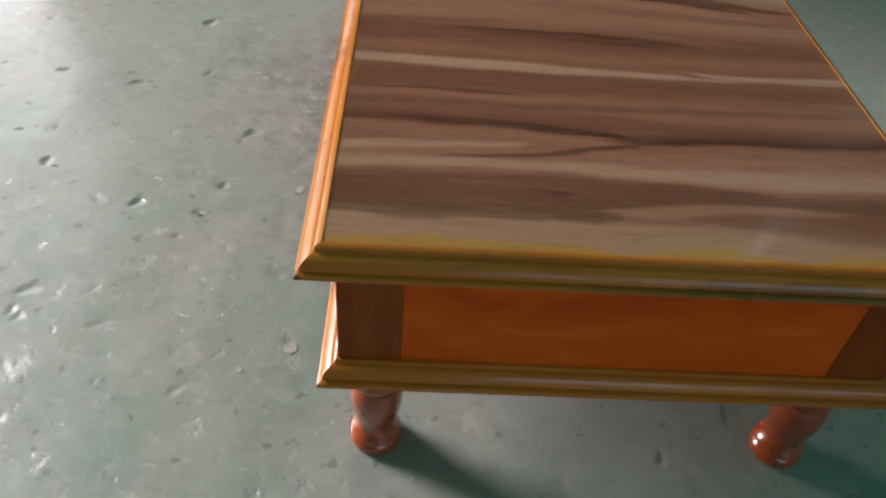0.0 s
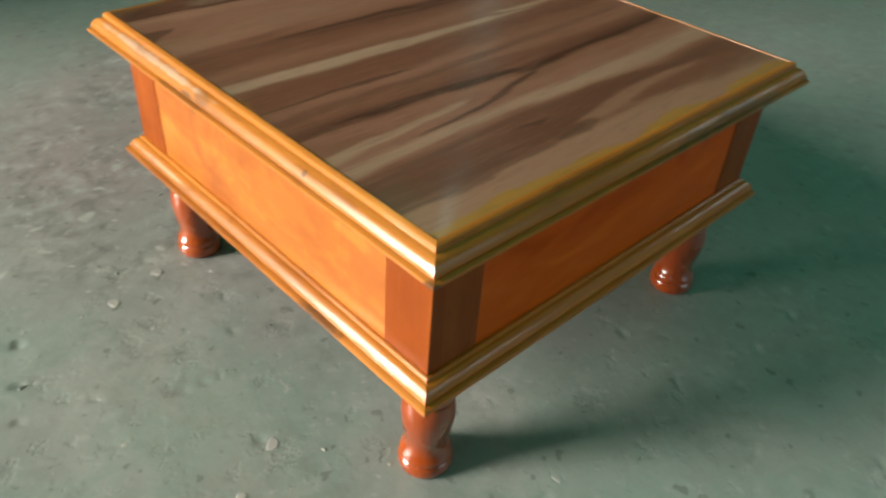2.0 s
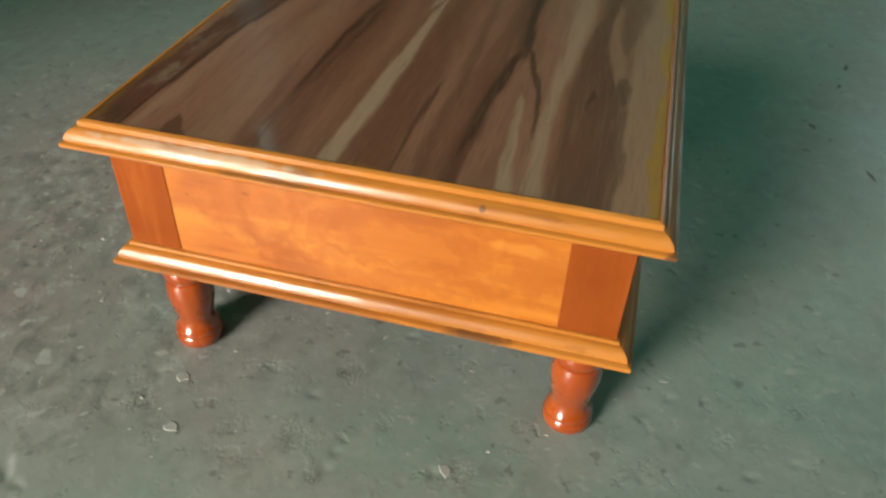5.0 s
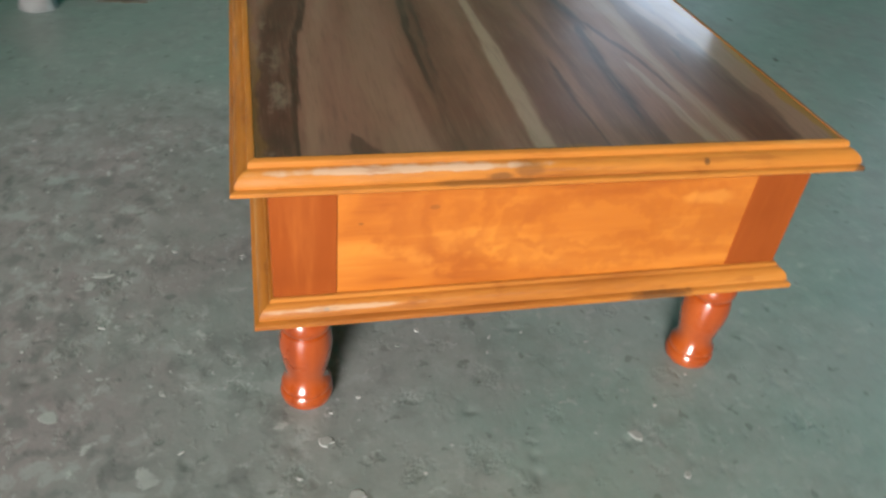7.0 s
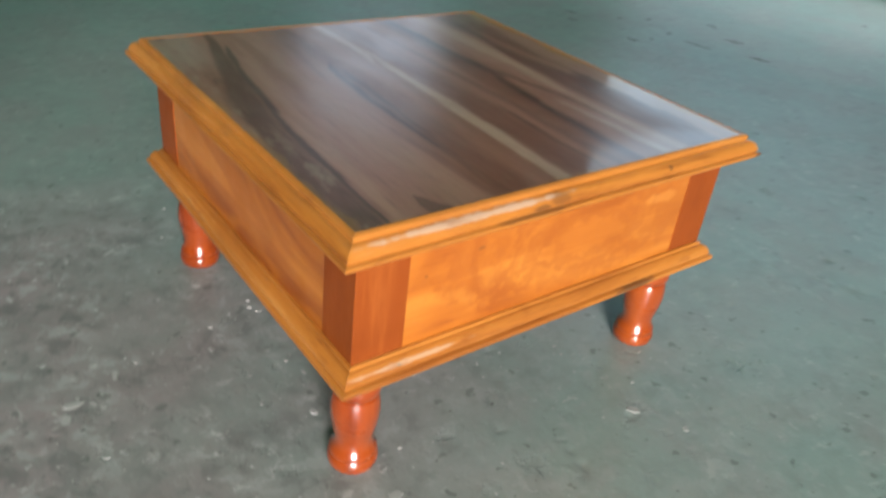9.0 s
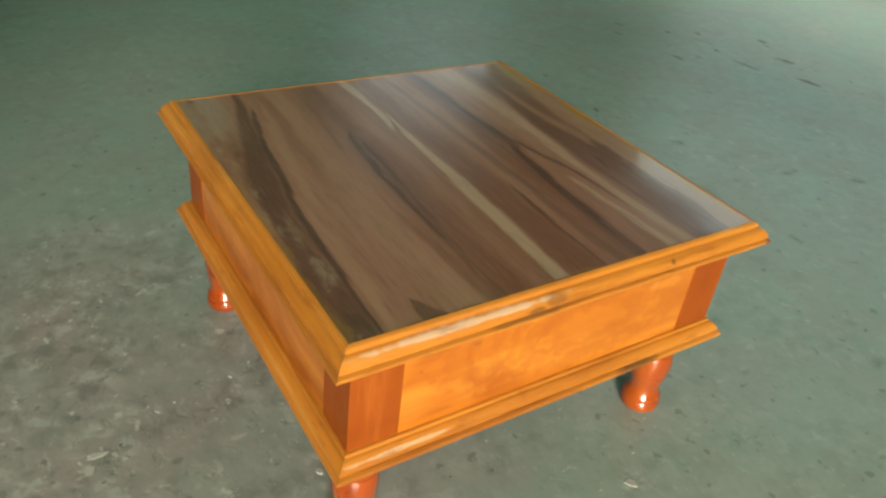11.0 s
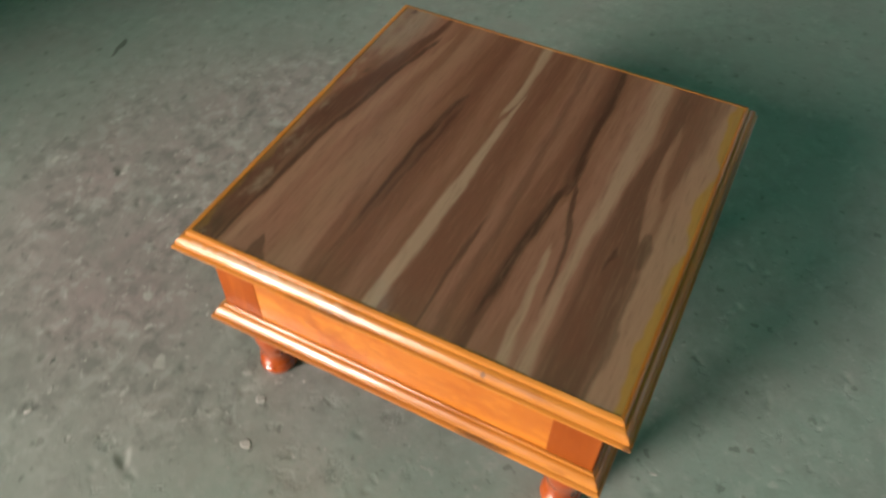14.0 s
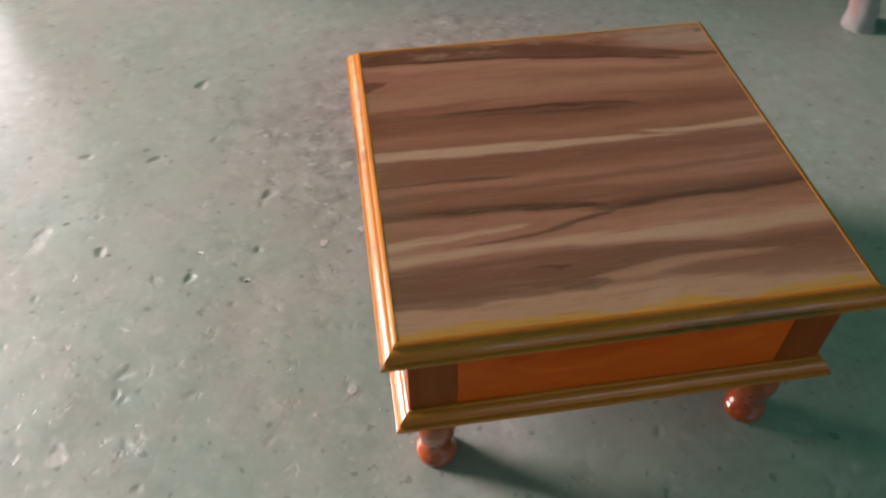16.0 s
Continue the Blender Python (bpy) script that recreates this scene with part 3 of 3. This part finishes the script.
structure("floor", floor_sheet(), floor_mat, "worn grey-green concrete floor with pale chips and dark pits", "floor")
structure("wall_west", wall_with_opening(0, X0, Y0, Y1, [(-3.3, 1.3, 2.7, 3.25), (1.5, 3.5, 0, 4.05)], -1), wall_mat, "green painted wall with an open doorway and a window", "wall")
structure("wall_east", wall_with_opening(0, X1, Y0, Y1, [(-3.0, -1.8, 1.2, 2.3)], 1), wall_mat, "green painted wall with a window opening", "wall")
structure("wall_south", wall_with_opening(1, Y0, X0 - THICK, X1 + THICK, [(0.2, 2.6, 0.16, 2.55)], -1), dark_wall_mat, "darker green wall with a doorway over a sill", "wall")
# unseen partition, added to cut the doorway light over the north-east floor
structure("shade_partition", box((-1.36, 1.51, 0), (-1.24, Y1, HIGH)), wall_mat, "unseen green partition added to shade the north-east floor", "wall")
structure("wall_north", wall_with_opening(1, Y1, X0 - THICK, X1 + THICK, [(-3.35, -1.65, 0.75, 3.05)], 1), wall_mat, "green painted wall with a tall window opening", "wall")
bm = bmesh.new()
bmesh.ops.create_grid(bm, x_segments=1, y_segments=1, size=1, matrix=pose((X0 + X1) / 2, (Y0 + Y1) / 2, HIGH) @ Matrix.Diagonal(((X1 - X0) / 2 + THICK, (Y1 - Y0) / 2 + THICK, 1, 1)))
structure("ceiling", bm, ceiling_mat, "translucent green roof sheet letting daylight through", "ceiling")

# ---- low table ----
table = tagged(new("low_table"), "low square wooden table, orange sides, brown streaked top, turned legs", "table")
TOP, UNDER, RIM, APRON = 0.3425, 0.3162, 0.2835, 0.275

bm = add_box(bmesh.new(), (-RIM + 0.0003, -RIM + 0.0003, 0.3255), (RIM - 0.0003, RIM - 0.0003, TOP - 0.0006))
part("top_panel", bm, top_mat, table, "brown streaked walnut top under satin varnish")

# edge profile of the top: thin rim, quirk, round nose, small fillet; its tongue lies under the top board
nose = spline([(0.0074, TOP - 0.0070), (0.0102, TOP - 0.0077), (0.0140, TOP - 0.0102), (0.0168, TOP - 0.0140), (0.0180, TOP - 0.0172), (0.0179, TOP - 0.0186)], 4)
top_profile = [(0, TOP), (0.0042, TOP - 0.0004), (0.0056, TOP - 0.0014), (0.0060, TOP - 0.0034), (0.0060, TOP - 0.0064), *nose, (0.0168, TOP - 0.0192), (0.0168, TOP - 0.0204), (0.0202, TOP - 0.0209), (0.0217, TOP - 0.0216), (0.0219, TOP - 0.0246), (0.0206, UNDER), (-0.012, UNDER), (-0.012, 0.3250), (0, 0.3250)]
LOW = 0.1545
nose2 = spline([(0.0045, LOW + 0.0218), (0.0074, LOW + 0.0211), (0.0110, LOW + 0.0184), (0.0137, LOW + 0.0145), (0.0148, LOW + 0.0114), (0.0147, LOW + 0.0098)], 4)
low_profile = [(-0.0195, LOW + 0.0262), (0.0022, LOW + 0.0259), (0.0034, LOW + 0.0249), (0.0036, LOW + 0.0224), *nose2, (0.0137, LOW + 0.0092), (0.0137, LOW + 0.0080), (0.0176, LOW + 0.0075), (0.0192, LOW + 0.0066), (0.0194, LOW + 0.0018), (0.0178, LOW), (-0.0195, LOW)]
post_w = 0.0615
for quarter in range(4):
    turn = pose(0, 0, 0, 0, 0, 90 * quarter)
    strip = part("top_moulding", moulding_strip(RIM, top_profile), (brightened_edge_wood, moulding_wood, moulding_wood, knotted_glint_wood)[quarter], table, "yellow-brown varnished edge moulding", smooth=True)
    strip.matrix_basis = turn
    strip = part("base_moulding", moulding_strip(APRON, low_profile), (brightened_edge_wood, moulding_wood, moulding_wood, stained_glint_wood)[quarter], table, "yellow-brown varnished base moulding", smooth=True)
    strip.matrix_basis = turn
    side = part("side_panel", box((-APRON + post_w, -APRON + 0.001, LOW + 0.0255), (APRON - post_w, -APRON + 0.016, UNDER + 0.0006)), (shade_side_panel_wood, panel_wood, panel_wood, figured_panel_wood)[quarter], table, ("varnished side panel, coloured redder and brighter for its shaded side" if quarter == 0 else "bright orange varnished side panel"))
    side.matrix_basis = turn
    post = part("corner_post", box((-APRON, -APRON, LOW + 0.0255), (-APRON + post_w, -APRON + post_w, UNDER + 0.0006), 0.0012), post_wood, table, "dark red-brown corner post")
    post.matrix_basis = turn
part("bottom_board", box((-0.2555, -0.2555, LOW + 0.004), (0.2555, 0.2555, LOW + 0.016)), raw_wood, table, "plain wooden bottom board")

leg_profile = [
    *spline([(0.0262, 0.0), (0.0285, 0.0016), (0.0297, 0.006), (0.0300, 0.0105), (0.0290, 0.0150), (0.0276, 0.0168)], 3),
    *spline([(0.0272, 0.0174), (0.0280, 0.0190), (0.0284, 0.0218), (0.0276, 0.0248), (0.0258, 0.0278), (0.0237, 0.032), (0.0226, 0.0375), (0.0230, 0.044), (0.0248, 0.053), (0.0268, 0.063), (0.0282, 0.073), (0.0288, 0.082), (0.0285, 0.090), (0.0272, 0.098), (0.0254, 0.1035)], 3),
    *spline([(0.0232, 0.1050), (0.0249, 0.1072), (0.0272, 0.1106), (0.0283, 0.1165), (0.0275, 0.1228), (0.0254, 0.1270)], 3),
    *spline([(0.0234, 0.1285), (0.0250, 0.1300), (0.0264, 0.1330), (0.0268, 0.1370), (0.0266, 0.1420)], 3),
    (0.0264, 0.1572),
]
for sx in (-1, 1):
    for sy in (-1, 1):
        leg = part("leg", lathe(leg_profile), leg_wood, table, "glossy red-brown turned leg", smooth=True)
        leg.location = (sx * 0.238, sy * 0.243, 0)

# ---- post with a cement foot ----
k = Nodes("turquoise_pole_paint")
n = k.noise(k.coords((1, 1, 0.6)), 14.0, 4)
pole_mat = k.finish(k.ramp(n, [(0.35, (0.10, 0.33, 0.34)), (0.7, (0.18, 0.45, 0.46))]), 0.4, n, 0.2, 0.002)
k = Nodes("red_and_white_cement")
co = k.coords()
sep = k.node("ShaderNodeSeparateXYZ", {0: co})
z = sep.outputs[2]
n = k.noise(co, 22.0, 4)
zz = k.math("ADD", z, k.math("MULTIPLY", k.math("SUBTRACT", n, 0.5), 0.05))
col = k.ramp(k.math("MULTIPLY", zz, 5.0), [(0.0, (0.209, 0.205, 0.198)), (0.16, (0.223, 0.202, 0.191)), (0.3, (0.245, 0.166, 0.155)), (0.7, (0.238, 0.130, 0.126)), (0.83, (0.209, 0.065, 0.068)), (0.87, (0.238, 0.252, 0.245)), (1.0, (0.238, 0.266, 0.259))])
# the pink paint is worn to white on the south side
bare = k.math("ADD", sep.outputs[1], k.math("ADD", k.math("MULTIPLY", z, 0.13), k.math("MULTIPLY", k.math("SUBTRACT", n, 0.5), 0.02)))
col = k.mix(k.range(bare, -0.020, -0.030, 0.0, 0.85), col, (0.27, 0.29, 0.28))
foot_mat = k.finish(col, 0.75, n, 0.5, 0.006)

post = tagged(new("steel_post"), "leaning turquoise painted post with a pink and white foot", "post")
post.location = (0.957, 0.733, 0)
LEAN = (-0.28, -0.13)
bm = lathe([(0.024, 0.15), (0.024, HIGH - 0.002)], 24)
for v in bm.verts:
    v.co.x, v.co.y = v.co.x + LEAN[0] * v.co.z, v.co.y + LEAN[1] * v.co.z
part("pole", bm, pole_mat, post, "turquoise painted pole", smooth=True)
bm = lathe(spline([(0.041, -0.004), (0.039, 0.010), (0.036, 0.03), (0.034, 0.08), (0.030, 0.14), (0.029, 0.17), (0.031, 0.174), (0.030, 0.19), (0.026, 0.195)], 4), 24)
for v in bm.verts:
    v.co.xy *= 1 + 0.16 * noise.noise(v.co * 30) * max(0.0, 1 - v.co.z / 0.17)
    v.co.x, v.co.y = v.co.x + LEAN[0] * v.co.z, v.co.y + LEAN[1] * v.co.z
part("cement_foot", bm, foot_mat, post, "pink and white painted cement foot", smooth=True)

# ---- small things on the floor ----


def blob(place, length, width, high, turn, wild=0.35, sides=9):
    """A low irregular flake or crumb."""
    bm = bmesh.new()
    low, up = [], []
    for i in range(sides):
        a = 2 * math.pi * i / sides
        r = 1 + wild * (random.random() * 2 - 1)
        x, y = length / 2 * r * math.cos(a), width / 2 * r * math.sin(a)
        x, y = x * math.cos(turn) - y * math.sin(turn), x * math.sin(turn) + y * math.cos(turn)
        low.append(bm.verts.new((place[0] + x, place[1] + y, -0.001)))
        up.append(bm.verts.new((place[0] + 0.8 * x, place[1] + 0.8 * y, high)))
    for i in range(sides):
        bm.faces.new((low[i], low[(i + 1) % sides], up[(i + 1) % sides], up[i]))
    bm.faces.new(up)
    return bm


def stuff(name, blobs, material, label, category):
    verts, faces = [], []
    for bm in blobs:
        bm.verts.index_update()
        base = len(verts)
        verts += [tuple(v.co) for v in bm.verts]
        faces += [[base + v.index for v in f.verts] for f in bm.faces]
        bm.free()
    me = bpy.data.meshes.new(name)
    me.from_pydata(verts, [], faces)
    me.materials.append(material)
    return tagged(new(name, me), label, category, kind="stuff")


def speck_material(name, a, b):
    k = Nodes(name)
    n = k.noise(k.coords(), 60.0, 3)
    isle = k.node("ShaderNodeNewGeometry").outputs["Random Per Island"]
    return k.finish(k.mix(k.math("MULTIPLY", k.math("ADD", n, isle), 0.5), a, b), 0.75, n, 0.3, 0.002)


pale_mat = speck_material("pale_cement_flake", (0.26, 0.245, 0.225), (0.37, 0.345, 0.315))
dark_mat = speck_material("dark_grit", (0.075, 0.075, 0.066), (0.15, 0.145, 0.13))
PALE = [(-0.238, 0.520, 0.026, 0.022), (-0.385, 0.205, 0.020, 0.016), (-0.311, 0.228, 0.018, 0.015), (-0.001, 0.491, 0.030, 0.010), (-0.048, 0.322, 0.034, 0.013), (-0.166, 0.306, 0.024, 0.010), (-0.353, -0.122, 0.022, 0.014), (0.471, 0.607, 0.016, 0.005), (-0.017, 0.765, 0.03, 0.014), (-0.465, 0.059, 0.011, 0.006)]
DARK = [(-0.777, 0.231, 0.012, 0.007), (-0.526, 0.130, 0.008, 0.006), (-0.41, 0.567, 0.010, 0.006), (-0.867, 0.325, 0.014, 0.007), (0.29, 1.06, 0.06, 0.012), (0.34, 1.53, 0.09, 0.03), (1.24, -1.54, 0.05, 0.014), (1.155, -1.465, 0.05, 0.016), (1.12, -1.68, 0.03, 0.01), (0.898, -1.508, 0.05, 0.012), (0.886, -1.59, 0.02, 0.008), (0.784, -1.703, 0.09, 0.012), (0.937, -1.99, 0.05, 0.02), (0.652, -0.929, 0.03, 0.01), (0.919, -1.715, 0.03, 0.01), (0.763, -1.893, 0.06, 0.03), (0.603, -1.797, 0.07, 0.03), (0.729, -2.738, 0.04, 0.02), (0.90, -1.96, 0.03, 0.012), (0.55, -1.967, 0.02, 0.008), (1.076, -1.79, 0.03, 0.012), (0.89, -0.709, 0.035, 0.011), (0.788, -0.682, 0.022, 0.009), (0.593, -0.61, 0.020, 0.012), (0.904, -0.946, 0.018, 0.008), (0.44, -0.694, 0.030, 0.008)]
random.seed(4)
flakes = [blob((x, y), a, b, 0.0007, random.uniform(0, 3.1)) for x, y, a, b in PALE]
grit = [blob((x, y), a, b, 0.0010, random.uniform(-0.4, 0.4), 0.6, 12) for x, y, a, b in DARK]
for i in range(200):
    a = random.uniform(0.003, 0.009) * random.choice((0.6, 1.0, 1.5))
    x, y = random.gauss(-0.08, 0.27), random.gauss(0.32, 0.28)
    (flakes if random.random() < 0.9 else grit).append(blob((x, y), a, a * random.uniform(0.4, 0.9), 0.0006, random.uniform(0, 3.1), 0.4, 7))
stuff("cement_flakes", flakes, pale_mat, "pale cement flakes stuck to the concrete floor", "flakes")
stuff("floor_grit", grit, dark_mat, "dark grit and small pits on the concrete floor", "grit")

# brown scraps on the floor, one by the post and one far off
scrap_mat = speck_material("brown_scrap", (0.09, 0.06, 0.04), (0.15, 0.10, 0.075))
tagged(mesh_object("scrap", blob((0.996, 0.562), 0.115, 0.030, 0.0015, 1.45, 0.6, 18), scrap_mat), "thin brown scrap lying on the floor near the post", "scrap")
tagged(mesh_object("scrap", blob((1.72, -1.51), 0.14, 0.10, 0.006, 0.9, 0.4, 14), scrap_mat), "dark brown scrap lying on the bare floor", "scrap")


def shoe():
    """A dark low shoe: sole and rounded upper."""
    thing = tagged(new("shoe"), "dark worn shoe lying on the concrete floor", "shoe")
    outline = []
    for i in range(28):
        a = 2 * math.pi * i / 28
        x = 0.135 * math.cos(a)
        outline.append((x, (0.043 + 0.010 * math.cos(a - 0.3)) * math.sin(a) * (1 - 0.12 * math.exp(-((x + 0.02) / 0.05) ** 2))))
    rubber = speck_material("dark_rubber", (0.02, 0.022, 0.02), (0.05, 0.05, 0.045))
    cloth = speck_material("dark_cloth", (0.018, 0.02, 0.018), (0.04, 0.042, 0.038))
    for name, rows, mat in (("sole", ((1.0, 0.0), (1.03, 0.006), (1.03, 0.018), (1.0, 0.022)), rubber), ("upper", ((0.96, 0.0222), (0.95, 0.035), (0.86, 0.055), (0.70, 0.068), (0.60, 0.070)), cloth)):
        bm = bmesh.new()
        rings = [[bm.verts.new((s * x, s * y, z + (0.012 * (0.06 - x) / 0.1 if z > 0.05 else 0))) for x, y in outline] for s, z in rows]
        for a, b in zip(rings, rings[1:]):
            for i in range(28):
                bm.faces.new((a[i], a[(i + 1) % 28], b[(i + 1) % 28], b[i]))
        bm.faces.new(rings[0])
        bm.faces.new(rings[-1])
        part(name, bm, mat, thing, smooth=True)
    return thing


shoe().matrix_basis = pose(1.33, 1.19, 0, 0, 0, -74)
